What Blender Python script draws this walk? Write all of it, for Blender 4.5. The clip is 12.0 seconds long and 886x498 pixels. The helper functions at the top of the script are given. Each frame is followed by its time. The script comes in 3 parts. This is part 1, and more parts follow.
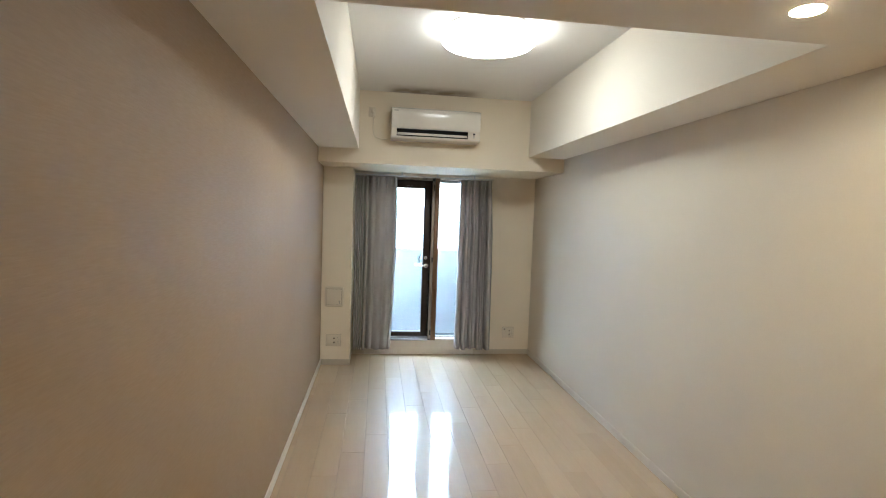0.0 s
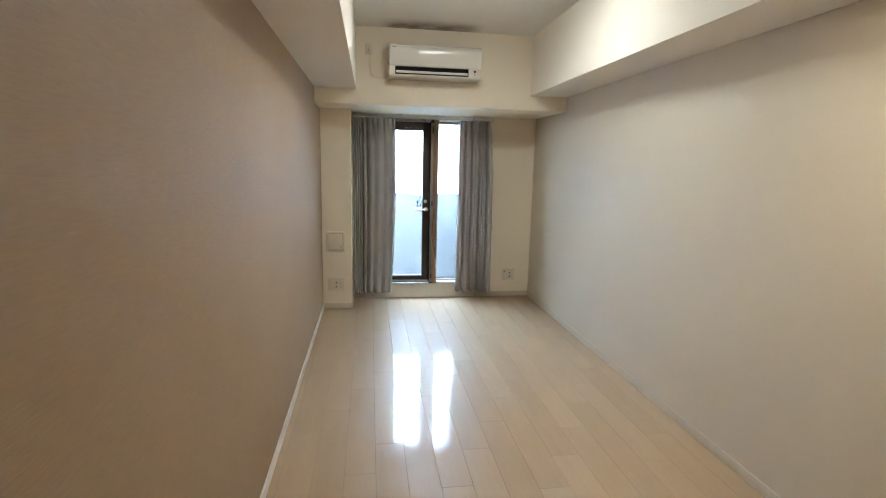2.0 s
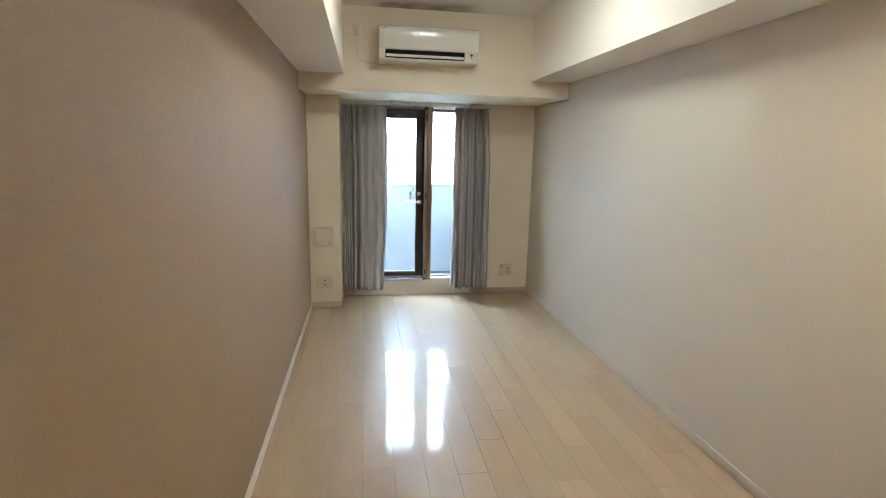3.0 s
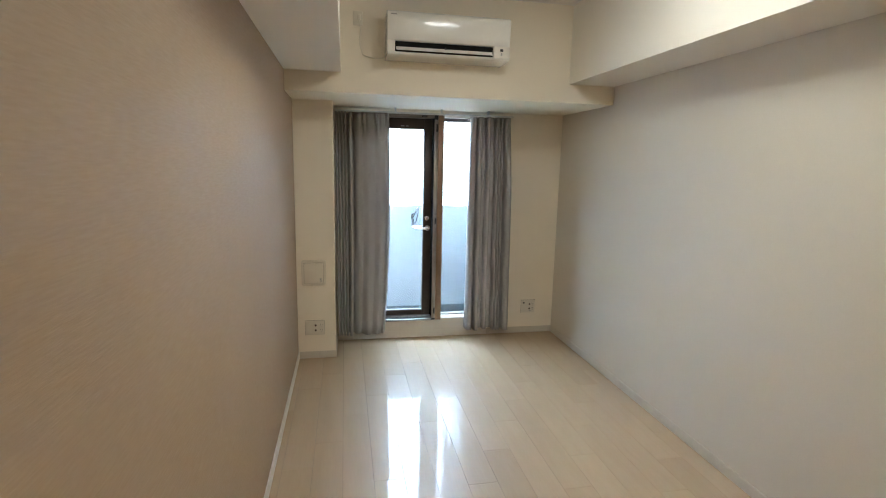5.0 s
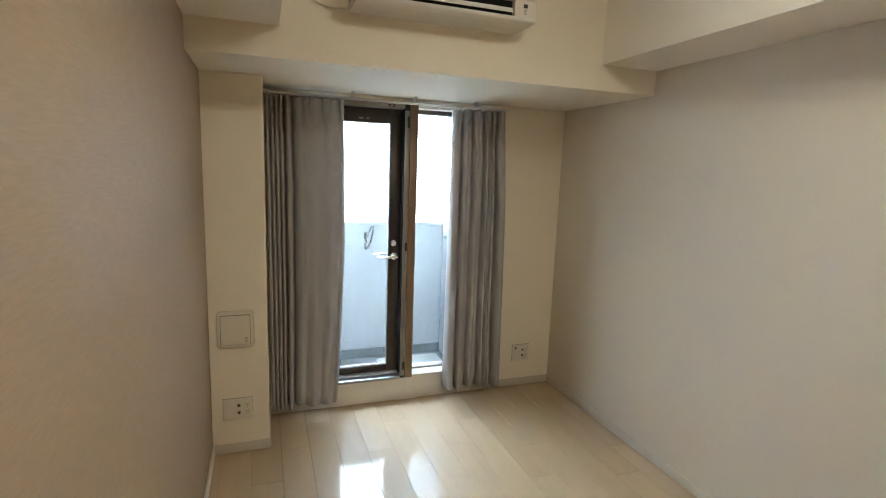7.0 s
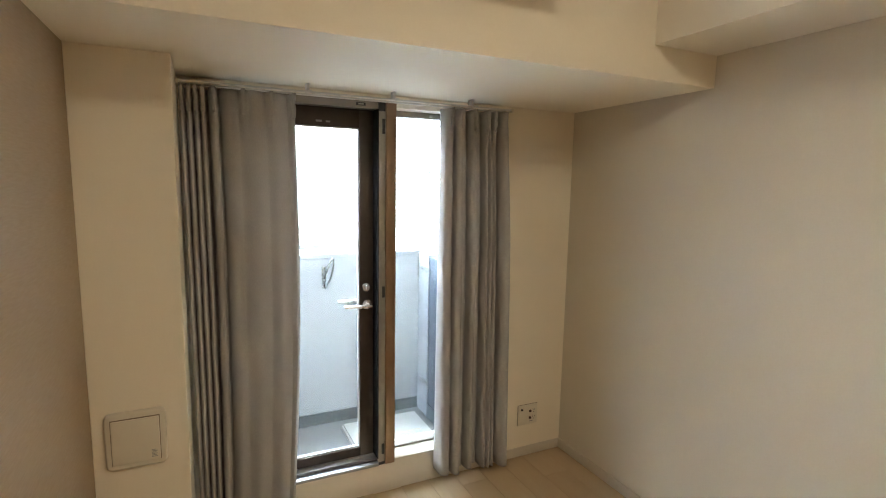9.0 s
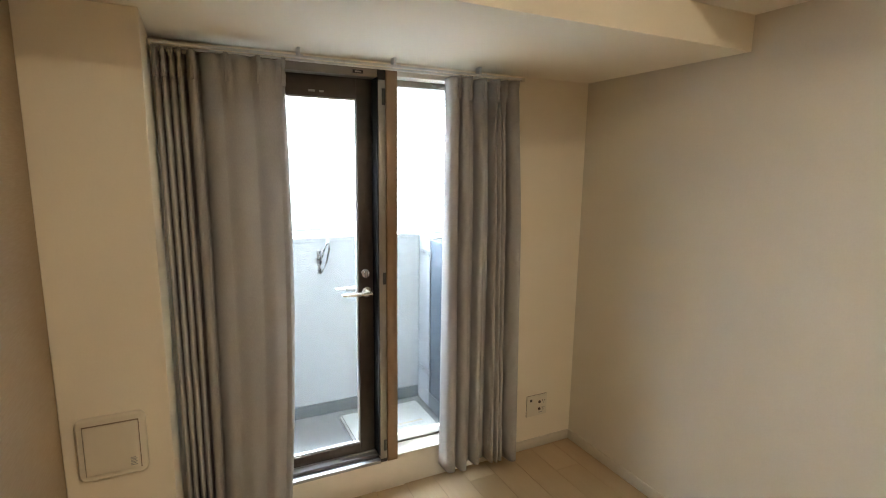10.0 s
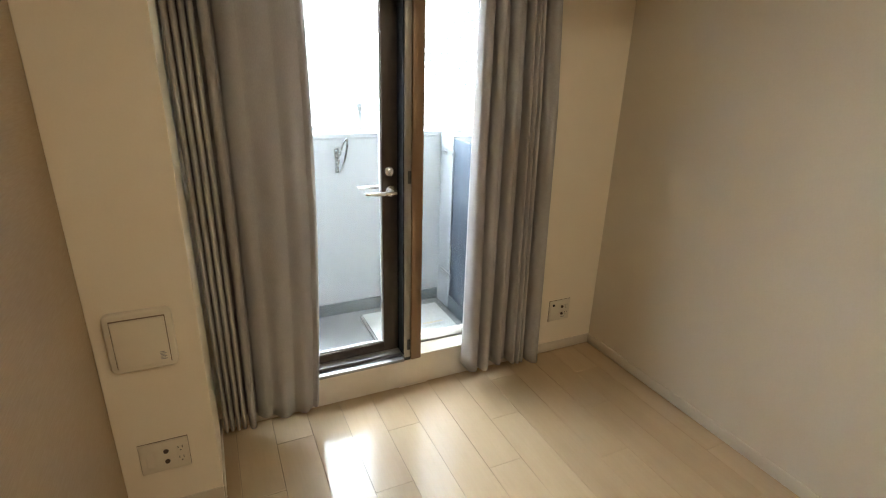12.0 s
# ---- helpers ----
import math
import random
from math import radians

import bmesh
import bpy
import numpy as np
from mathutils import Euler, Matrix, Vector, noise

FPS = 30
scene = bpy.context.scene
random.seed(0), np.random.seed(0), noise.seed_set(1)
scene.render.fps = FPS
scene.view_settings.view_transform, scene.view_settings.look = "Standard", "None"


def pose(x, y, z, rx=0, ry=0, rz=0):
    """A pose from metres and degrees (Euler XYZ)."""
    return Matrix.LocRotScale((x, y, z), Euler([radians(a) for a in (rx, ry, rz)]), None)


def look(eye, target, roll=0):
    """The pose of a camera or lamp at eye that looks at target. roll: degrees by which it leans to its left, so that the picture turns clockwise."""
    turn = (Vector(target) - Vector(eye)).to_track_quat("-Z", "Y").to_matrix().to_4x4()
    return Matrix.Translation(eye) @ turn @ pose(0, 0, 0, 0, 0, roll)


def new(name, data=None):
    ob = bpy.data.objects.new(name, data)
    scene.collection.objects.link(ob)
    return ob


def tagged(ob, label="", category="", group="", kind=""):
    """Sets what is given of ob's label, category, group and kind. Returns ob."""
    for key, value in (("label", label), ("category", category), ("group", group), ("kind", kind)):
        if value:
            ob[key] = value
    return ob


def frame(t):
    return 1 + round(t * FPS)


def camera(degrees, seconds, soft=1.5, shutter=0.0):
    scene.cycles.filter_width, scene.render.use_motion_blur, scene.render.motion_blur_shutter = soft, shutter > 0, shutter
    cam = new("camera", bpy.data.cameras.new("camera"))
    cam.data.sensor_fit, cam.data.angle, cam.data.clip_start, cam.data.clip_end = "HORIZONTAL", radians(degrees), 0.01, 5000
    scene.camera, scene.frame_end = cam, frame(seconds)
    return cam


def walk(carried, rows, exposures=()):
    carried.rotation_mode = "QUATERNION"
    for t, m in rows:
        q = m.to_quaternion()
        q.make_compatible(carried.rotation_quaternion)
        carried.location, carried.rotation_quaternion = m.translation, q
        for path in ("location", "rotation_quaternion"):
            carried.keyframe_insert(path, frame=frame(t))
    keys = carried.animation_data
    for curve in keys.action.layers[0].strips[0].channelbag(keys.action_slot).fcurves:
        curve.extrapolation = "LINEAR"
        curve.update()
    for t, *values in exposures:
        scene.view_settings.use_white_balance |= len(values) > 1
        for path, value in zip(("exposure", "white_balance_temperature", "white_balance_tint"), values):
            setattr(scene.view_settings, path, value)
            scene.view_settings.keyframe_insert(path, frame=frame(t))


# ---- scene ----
cam = camera(82.4, 12.0, soft=1.05)
PATH = [
    (0, (0.554, -0.041, 1.569), (0.812, 1.939, 1.440), 2.06),
    (0.5, (0.518, -0.043, 1.531), (0.787, 1.932, 1.365), 1.78),
    (1, (0.507, -0.041, 1.504), (0.787, 1.927, 1.285), 1.53),
    (1.5, (0.498, -0.046, 1.498), (0.781, 1.914, 1.216), 1.27),
    (2, (0.481, -0.026, 1.516), (0.767, 1.925, 1.184), 1.27),
    (2.5, (0.482, 0.059, 1.548), (0.772, 2.004, 1.184), 1.30),
    (3, (0.525, 0.260, 1.562), (0.831, 2.199, 1.176), 1.33),
    (3.5, (0.526, 0.455, 1.550), (0.833, 2.398, 1.187), 1.30),
    (5.5, (0.305, 1.460, 1.585), (0.731, 3.386, 1.258), 1.46),
    (6, (0.248, 1.766, 1.573), (0.739, 3.679, 1.256), 1.81),
    (6.5, (0.232, 2.067, 1.594), (0.822, 3.953, 1.283), 1.99),
    (7, (0.285, 2.379, 1.592), (0.951, 4.239, 1.281), 2.01),
    (9, (0.372, 3.225, 1.615), (1.225, 5.015, 1.359), 1.02),
    (9.5, (0.417, 3.362, 1.605), (1.275, 5.149, 1.345), 0.93),
    (10, (0.410, 3.424, 1.595), (1.279, 5.195, 1.266), 0.79),
    (10.5, (0.409, 3.464, 1.573), (1.286, 5.201, 1.112), 0.95),
    (11, (0.415, 3.481, 1.576), (1.265, 5.201, 1.013), 1.36),
    (11.5, (0.403, 3.517, 1.557), (1.231, 5.225, 0.927), 1.53),
    (12, (0.391, 3.558, 1.545), (1.189, 5.257, 0.854), 1.69),
]
EXPOSURES = [(0.0, 1.40, 5300, 4.5), (3.5, 1.33, 5350, 4.5), (5.5, 1.18, 5450, 4.5), (7.0, 1.06, 5900, 4.5), (9.0, 1.13, 6550, 7.5), (10.5, 1.07, 6800, 8.5), (12.0, 0.97, 7000, 9)]
walk(cam, [(t, look(eye, target, roll)) for t, eye, target, roll in PATH], EXPOSURES)

# ---- world and light ----
world = bpy.data.worlds.new("overcast_day")
scene.world = world
world.use_nodes = True
wn = world.node_tree.nodes
sky = wn.new("ShaderNodeTexSky")
sky.sky_type = 'NISHITA'
sky.sun_disc = False
sky.sun_elevation, sky.sun_rotation = radians(48), radians(150)
sky.air_density, sky.dust_density = 1.0, 1.0
world.node_tree.links.new(sky.outputs[0], wn["Background"].inputs[0])
wn["Background"].inputs[1].default_value = 0.12

sun_data = bpy.data.lights.new("sun", 'SUN')
sun_data.energy, sun_data.angle, sun_data.color = 0.6, radians(14), (1.0, 0.97, 0.94)
sun = new("sun", sun_data)
SUN_EL, SUN_AZ = radians(48), radians(150)
sun.matrix_world = look((math.sin(SUN_AZ) * 20, math.cos(SUN_AZ) * 20, 20 * math.tan(SUN_EL)), (0, 0, 0))

LAMP = 9.3            # ceiling lamp diffuser
DOWNLIGHT = 230.0
SKY_GLOW = 27.0        # overcast sky seen over the parapet

# ---- plan ----
XL, XR = 0.0, 2.325           # side walls
YB = 5.6                      # window wall
YC, XC = 5.2, 0.295           # column face and side
YF, ZB = 4.716, 2.03          # cross beam face and underside
XBL, XBR, ZS = 0.361, 1.971, 2.16   # side beams
YR, ZC = 1.45, 2.69           # start and height of the raised ceiling
Y0 = -1.3                     # wall behind
OX0, OX1, OZ0, OZ1 = 0.436, 1.676, 0.165, 1.995   # window opening
YO = 5.8                      # outer face
BZ = -0.085                   # balcony floor
YP, ZP = 6.65, 1.125          # parapet


# ---- materials ----
def socket_mix(nt, fac, a, b):
    m = nt.nodes.new("ShaderNodeMix")
    m.data_type = 'RGBA'
    m.inputs["Factor"].default_value = 0.5
    if fac is not None:
        nt.links.new(fac, m.inputs["Factor"])
    for key, v in ((6, a), (7, b)):
        if isinstance(v, tuple):
            m.inputs[key].default_value = (*v, 1)
        else:
            nt.links.new(v, m.inputs[key])
    return m.outputs[2]


def ramp(nt, value, lo, hi):
    r = nt.nodes.new("ShaderNodeMapRange")
    r.inputs["From Min"].default_value, r.inputs["From Max"].default_value = lo, hi
    nt.links.new(value, r.inputs["Value"])
    return r.outputs["Result"]


def noise_tex(nt, scale, detail=4.0, stretch=(1, 1, 1), rough=0.55):
    co = nt.nodes.new("ShaderNodeTexCoord")
    mp = nt.nodes.new("ShaderNodeMapping")
    mp.inputs["Scale"].default_value = stretch
    nt.links.new(co.outputs["Object"], mp.inputs["Vector"])
    n = nt.nodes.new("ShaderNodeTexNoise")
    n.inputs["Scale"].default_value, n.inputs["Detail"].default_value = scale, detail
    n.inputs["Roughness"].default_value = rough
    nt.links.new(mp.outputs["Vector"], n.inputs["Vector"])
    return n.outputs["Fac"]


def material(name, a, b=None, rough=0.6, metal=0.0, grain=60.0, stain=1.5, stretch=(1, 1, 1), bump=0.0, bump_size=0.002,
             spec=0.5, coat=0.0, rough_var=0.08, bump_scale=None, sheen=0.0, sway=0.5):
    """Two-scale colour and gloss variation between a and b, with a fine relief."""
    b = b or tuple(c * 0.9 for c in a)
    mat = bpy.data.materials.new(name)
    mat.use_nodes = True
    nt = mat.node_tree
    p = nt.nodes["Principled BSDF"]
    fine, broad = noise_tex(nt, grain, 5, stretch), noise_tex(nt, stain, 3)
    f = ramp(nt, fine, 0.3, 0.7)
    g = ramp(nt, broad, 0.3, 0.7)
    add = nt.nodes.new("ShaderNodeMath")
    add.operation = 'MULTIPLY_ADD'
    nt.links.new(f, add.inputs[0])
    add.inputs[1].default_value = 1 - sway
    half = nt.nodes.new("ShaderNodeMath")
    half.operation = 'MULTIPLY'
    nt.links.new(g, half.inputs[0])
    half.inputs[1].default_value = sway
    nt.links.new(half.outputs[0], add.inputs[2])
    nt.links.new(socket_mix(nt, add.outputs[0], a, b), p.inputs["Base Color"])
    rr = nt.nodes.new("ShaderNodeMapRange")
    rr.inputs["To Min"].default_value, rr.inputs["To Max"].default_value = max(0.02, rough - rough_var), min(1, rough + rough_var)
    nt.links.new(add.outputs[0], rr.inputs["Value"])
    nt.links.new(rr.outputs["Result"], p.inputs["Roughness"])
    p.inputs["Metallic"].default_value = metal
    p.inputs["Specular IOR Level"].default_value = spec
    p.inputs["Coat Weight"].default_value = coat
    p.inputs["Coat Roughness"].default_value = 0.08
    p.inputs["Sheen Weight"].default_value = sheen
    if bump:
        bm_ = nt.nodes.new("ShaderNodeBump")
        bm_.inputs["Strength"].default_value, bm_.inputs["Distance"].default_value = bump, bump_size
        h = fine if bump_scale is None else noise_tex(nt, bump_scale, 6, stretch)
        nt.links.new(h, bm_.inputs["Height"])
        nt.links.new(bm_.outputs["Normal"], p.inputs["Normal"])
    return mat


def glow(name, colour, strength):
    mat = bpy.data.materials.new(name)
    mat.use_nodes = True
    p = mat.node_tree.nodes["Principled BSDF"]
    p.inputs["Base Color"].default_value = (0.8, 0.8, 0.8, 1)
    p.inputs["Emission Color"].default_value = (*colour, 1)
    p.inputs["Emission Strength"].default_value = strength
    return mat


def wood_planks(name):
    """Whitened maple boards under a glossy varnish; each board has its own tone and its own grain."""
    mat = bpy.data.materials.new(name)
    mat.use_nodes = True
    nt = mat.node_tree
    p = nt.nodes["Principled BSDF"]
    info = nt.nodes.new("ShaderNodeObjectInfo")
    geo = nt.nodes.new("ShaderNodeNewGeometry")
    shift = nt.nodes.new("ShaderNodeVectorMath")
    shift.operation = 'MULTIPLY_ADD'
    shift.inputs[1].default_value = (7.3, 19.1, 5.7)
    comb = nt.nodes.new("ShaderNodeCombineXYZ")
    for k in range(3):
        nt.links.new(info.outputs["Random"], comb.inputs[k])
    nt.links.new(comb.outputs[0], shift.inputs[0])
    nt.links.new(geo.outputs["Position"], shift.inputs[2])

    def grainy(scale, detail, stretch, own=True):
        mp = nt.nodes.new("ShaderNodeMapping")
        mp.inputs["Scale"].default_value = stretch
        nt.links.new(shift.outputs[0] if own else geo.outputs["Position"], mp.inputs["Vector"])
        n = nt.nodes.new("ShaderNodeTexNoise")
        n.inputs["Scale"].default_value, n.inputs["Detail"].default_value = scale, detail
        nt.links.new(mp.outputs["Vector"], n.inputs["Vector"])
        return n.outputs["Fac"]

    def multiply(a, b):
        m = nt.nodes.new("ShaderNodeMix")
        m.data_type, m.blend_type = 'RGBA', 'MULTIPLY'
        m.inputs["Factor"].default_value = 1
        nt.links.new(a, m.inputs[6])
        nt.links.new(b, m.inputs[7])
        return m.outputs[2]

    tone = socket_mix(nt, info.outputs["Random"], (0.505, 0.385, 0.243), (0.46, 0.345, 0.212))
    fine = socket_mix(nt, ramp(nt, grainy(14, 6, (9, 0.7, 1)), 0.3, 0.75), (1.0, 0.99, 0.98), (0.955, 0.94, 0.92))
    broad = socket_mix(nt, ramp(nt, grainy(3.0, 4, (5, 0.5, 1)), 0.35, 0.7), (1.0, 1.0, 1.0), (0.955, 0.945, 0.925))
    # sparse dark specks and scuffs
    spot = nt.nodes.new("ShaderNodeTexVoronoi")
    spot.inputs["Scale"].default_value = 2.6
    nt.links.new(geo.outputs["Position"], spot.inputs["Vector"])
    fleck = socket_mix(nt, ramp(nt, spot.outputs["Distance"], 0.006, 0.011), (0.35, 0.28, 0.2), (1.0, 1.0, 1.0))
    nt.links.new(multiply(multiply(multiply(tone, fine), broad), fleck), p.inputs["Base Color"])
    rr = nt.nodes.new("ShaderNodeMapRange")
    rr.inputs["To Min"].default_value, rr.inputs["To Max"].default_value = 0.38, 0.50
    nt.links.new(grainy(2.2, 5, (1, 1, 1), False), rr.inputs["Value"])
    p.inputs["Coat Weight"].default_value, p.inputs["Coat Roughness"].default_value, p.inputs["Coat IOR"].default_value = 0.6, 0.072, 1.45
    nt.links.new(rr.outputs["Result"], p.inputs["Roughness"])
    p.inputs["Specular IOR Level"].default_value = 0.5
    bp = nt.nodes.new("ShaderNodeBump")
    bp.inputs["Strength"].default_value, bp.inputs["Distance"].default_value = 0.16, 0.0006
    nt.links.new(grainy(5, 3, (3, 0.6, 1)), bp.inputs["Height"])
    nt.links.new(bp.outputs["Normal"], p.inputs["Normal"])
    return mat


def clear_glass(name, tint=(0.94, 0.97, 0.96)):
    mat = bpy.data.materials.new(name)
    mat.use_nodes = True
    p = mat.node_tree.nodes["Principled BSDF"]
    p.inputs["Base Color"].default_value = (*tint, 1)
    p.inputs["Transmission Weight"].default_value = 1.0
    p.inputs["Roughness"].default_value = 0.0
    p.inputs["IOR"].default_value = 1.45
    return mat


M_FLOOR = wood_planks("white_maple_boards")
M_SUB = material("subfloor", (0.16, 0.12, 0.085), rough=0.8)
M_ACCENT = material("greige_wallpaper", (0.395, 0.292, 0.186), (0.355, 0.260, 0.164), rough=0.62, grain=52, stain=1.1,
                    stretch=(1, 0.36, 4.2), bump=0.42, bump_size=0.0022, sway=0.3, spec=0.35)
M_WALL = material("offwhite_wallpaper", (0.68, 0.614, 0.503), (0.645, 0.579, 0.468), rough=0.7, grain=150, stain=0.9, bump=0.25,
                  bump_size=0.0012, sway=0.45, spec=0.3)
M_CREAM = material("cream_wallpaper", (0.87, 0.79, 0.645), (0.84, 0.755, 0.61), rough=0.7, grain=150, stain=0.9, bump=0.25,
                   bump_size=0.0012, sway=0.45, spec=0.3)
M_CEIL = material("white_ceiling_paper", (0.86, 0.84, 0.80), (0.835, 0.81, 0.77), rough=0.8, grain=160, stain=0.8, bump=0.18,
                  bump_size=0.001, spec=0.25)
# ceiling paper with the dim, warm bounce light of the lowered parts painted in
M_LOWCEIL = material("dim_warm_lit_ceiling_paper", (0.84, 0.785, 0.685), (0.81, 0.755, 0.655), rough=0.8, grain=160, stain=0.8, bump=0.18,
                     bump_size=0.001, spec=0.25)
M_TRIM = material("white_vinyl_trim", (0.755, 0.70, 0.61), (0.71, 0.65, 0.56), rough=0.45, grain=30, stain=3)
M_SKIRT = material("beige_vinyl_skirting", (0.64, 0.575, 0.475), (0.60, 0.535, 0.435), rough=0.5, grain=30, stain=3)
M_PLASTIC = material("ivory_plastic", (0.755, 0.69, 0.565), (0.725, 0.655, 0.53), rough=0.35, grain=40, stain=6)
M_AC = material("white_gloss_plastic", (0.78, 0.755, 0.695), (0.76, 0.73, 0.67), rough=0.14, grain=20, stain=4, coat=0.3, rough_var=0.02)
M_DARK = material("black_plastic", (0.018, 0.017, 0.017), (0.03, 0.028, 0.027), rough=0.5, grain=40)
M_BLACK = material("matt_black_duct", (0.010, 0.010, 0.010), (0.016, 0.015, 0.015), rough=0.95, grain=40, spec=0.1)
M_SOCKET = material("brown_socket", (0.10, 0.06, 0.04), (0.07, 0.045, 0.03), rough=0.5, grain=80)
# brown that paints the shade in the gaps of vent and outlets
M_GAP = material("gap_shade_brown", (0.27, 0.20, 0.13), (0.20, 0.15, 0.10), rough=0.8, grain=80)
M_GREY = material("grey_print", (0.33, 0.32, 0.30), rough=0.6)
M_CURTAIN = material("grey_curtain_cloth", (0.47, 0.452, 0.435), (0.39, 0.374, 0.358), rough=0.85, grain=320, stain=3, stretch=(1, 1, 0.4),
                     bump=0.3, bump_size=0.0008, spec=0.2, sheen=0.1, sway=0.35)
# the cloth lets some daylight through
_nt = M_CURTAIN.node_tree
_p = _nt.nodes["Principled BSDF"]
_tr = _nt.nodes.new("ShaderNodeBsdfTranslucent")
_mix = _nt.nodes.new("ShaderNodeMixShader")
_mix.inputs[0].default_value = 0.10
_nt.links.new(_p.inputs["Base Color"].links[0].from_socket, _tr.inputs["Color"])
_nt.links.new(_p.outputs[0], _mix.inputs[1])
_nt.links.new(_tr.outputs[0], _mix.inputs[2])
_nt.links.new(_mix.outputs[0], _nt.nodes["Material Output"].inputs["Surface"])
M_BRONZE = material("dark_bronze_frame", (0.055, 0.042, 0.034), (0.075, 0.058, 0.047), rough=0.38, metal=0.35, grain=25, stain=5)
M_TAUPE = material("taupe_aluminium", (0.30, 0.265, 0.23), (0.26, 0.23, 0.195), rough=0.4, metal=0.4, grain=25, stain=5)
M_TAN = material("brown_aluminium", (0.265, 0.165, 0.092), (0.235, 0.142, 0.078), rough=0.42, metal=0.3, grain=25, stain=5)
M_ALU = material("satin_aluminium", (0.40, 0.40, 0.40), (0.34, 0.34, 0.34), rough=0.42, metal=0.85, grain=50, stretch=(0.2, 1, 1))
M_CHROME = material("chrome", (0.78, 0.79, 0.80), (0.70, 0.71, 0.72), rough=0.26, metal=1.0, grain=20)
M_RAIL = material("white_rail", (0.70, 0.68, 0.64), (0.62, 0.60, 0.56), rough=0.3, grain=30)
M_ZINC = material("dull_zinc", (0.20, 0.21, 0.22), (0.15, 0.16, 0.17), rough=0.35, metal=0.4, grain=30)
M_HOOK = material("bright_galvanised_steel", (0.27, 0.28, 0.29), (0.20, 0.21, 0.22), rough=0.28, metal=0.9, grain=30)
M_FAR = material("pale_far_render", (0.72, 0.72, 0.70), (0.64, 0.64, 0.62), rough=0.85, grain=3, stain=0.4)
M_GLASS = clear_glass("wired_glass")
M_WIRE = material("steel_wire", (0.55, 0.57, 0.58), rough=0.4, metal=0.7)
M_PARAPET = material("pale_grey_render", (0.27, 0.288, 0.318), (0.245, 0.262, 0.29), rough=0.85, grain=70, stain=1.4, bump=0.4, bump_size=0.003)
M_GUTTER = material("dark_waterproof_skirt", (0.085, 0.105, 0.12), (0.07, 0.085, 0.1), rough=0.7, grain=40)
M_BFLOOR = material("grey_balcony_sheet", (0.13, 0.138, 0.142), (0.105, 0.112, 0.117), rough=0.75, grain=90, stain=2.5, bump=0.35, bump_size=0.002)
M_HATCH = material("white_painted_steel", (0.33, 0.335, 0.325), (0.28, 0.285, 0.28), rough=0.5, grain=50, stain=5)
M_PRINT = material("faded_grey_lettering", (0.24, 0.245, 0.24), rough=0.6)
M_PRINT2 = material("faded_orange_lettering", (0.40, 0.30, 0.18), rough=0.6)
M_PANEL = material("slate_partition_board", (0.028, 0.042, 0.064), (0.021, 0.033, 0.052), rough=0.6, grain=40, stain=2)
M_TILE = material("white_glazed_tile", (0.31, 0.325, 0.333), (0.28, 0.295, 0.303), rough=0.3, grain=8, stain=3)
M_GROUT = material("grey_grout", (0.06, 0.066, 0.07), rough=0.9)
M_LAMP = glow("opal_diffuser", (1.0, 0.89, 0.73), LAMP)
M_LAMPRIM = glow("opal_diffuser_rim", (1.0, 0.89, 0.73), LAMP * 0.65)
M_DL = glow("warm_downlight", (1.0, 0.73, 0.43), DOWNLIGHT)
M_SKY = glow("bright_cloud", (0.73, 0.85, 1.0), SKY_GLOW)


def brown_patch(mat, x0, x1, y1, reach, colour):
    """Mixes mottled brown into the ceiling above the unit, stronger towards y1."""
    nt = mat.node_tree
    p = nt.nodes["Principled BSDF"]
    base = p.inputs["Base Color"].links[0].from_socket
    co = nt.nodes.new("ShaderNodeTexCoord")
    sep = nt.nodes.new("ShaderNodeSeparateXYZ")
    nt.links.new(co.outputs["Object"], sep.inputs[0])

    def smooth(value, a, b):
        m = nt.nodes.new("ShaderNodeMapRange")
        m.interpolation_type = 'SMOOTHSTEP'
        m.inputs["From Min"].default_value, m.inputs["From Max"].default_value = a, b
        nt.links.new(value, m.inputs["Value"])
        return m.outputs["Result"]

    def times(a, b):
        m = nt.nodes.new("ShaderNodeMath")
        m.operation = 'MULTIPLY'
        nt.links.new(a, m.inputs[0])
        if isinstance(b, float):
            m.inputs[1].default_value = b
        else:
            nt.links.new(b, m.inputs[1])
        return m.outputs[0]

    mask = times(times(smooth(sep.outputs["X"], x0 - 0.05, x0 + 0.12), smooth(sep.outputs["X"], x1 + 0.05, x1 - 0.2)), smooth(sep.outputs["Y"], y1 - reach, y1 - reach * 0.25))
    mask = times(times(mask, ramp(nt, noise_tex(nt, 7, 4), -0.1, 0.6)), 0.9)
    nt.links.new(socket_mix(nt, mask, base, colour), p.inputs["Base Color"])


brown_patch(M_CEIL, 0.60, 1.48, YF, 0.34, (0.30, 0.23, 0.15))


# ---- mesh helpers ----
def box(bm, x0, x1, y0, y1, z0, z1, bevel=0.0, seg=2):
    vs = [bm.verts.new((x, y, z)) for x in (x0, x1) for y in (y0, y1) for z in (z0, z1)]
    fs = [bm.faces.new([vs[i] for i in q]) for q in ((0, 1, 3, 2), (4, 6, 7, 5), (0, 4, 5, 1), (2, 3, 7, 6), (0, 2, 6, 4), (1, 5, 7, 3))]
    if bevel:
        es = list({e for f in fs for e in f.edges})
        bmesh.ops.bevel(bm, geom=es, offset=bevel, segments=seg, affect='EDGES', profile=0.5)
    return bm


def boxed(*a, **k):
    return box(bmesh.new(), *a, **k)


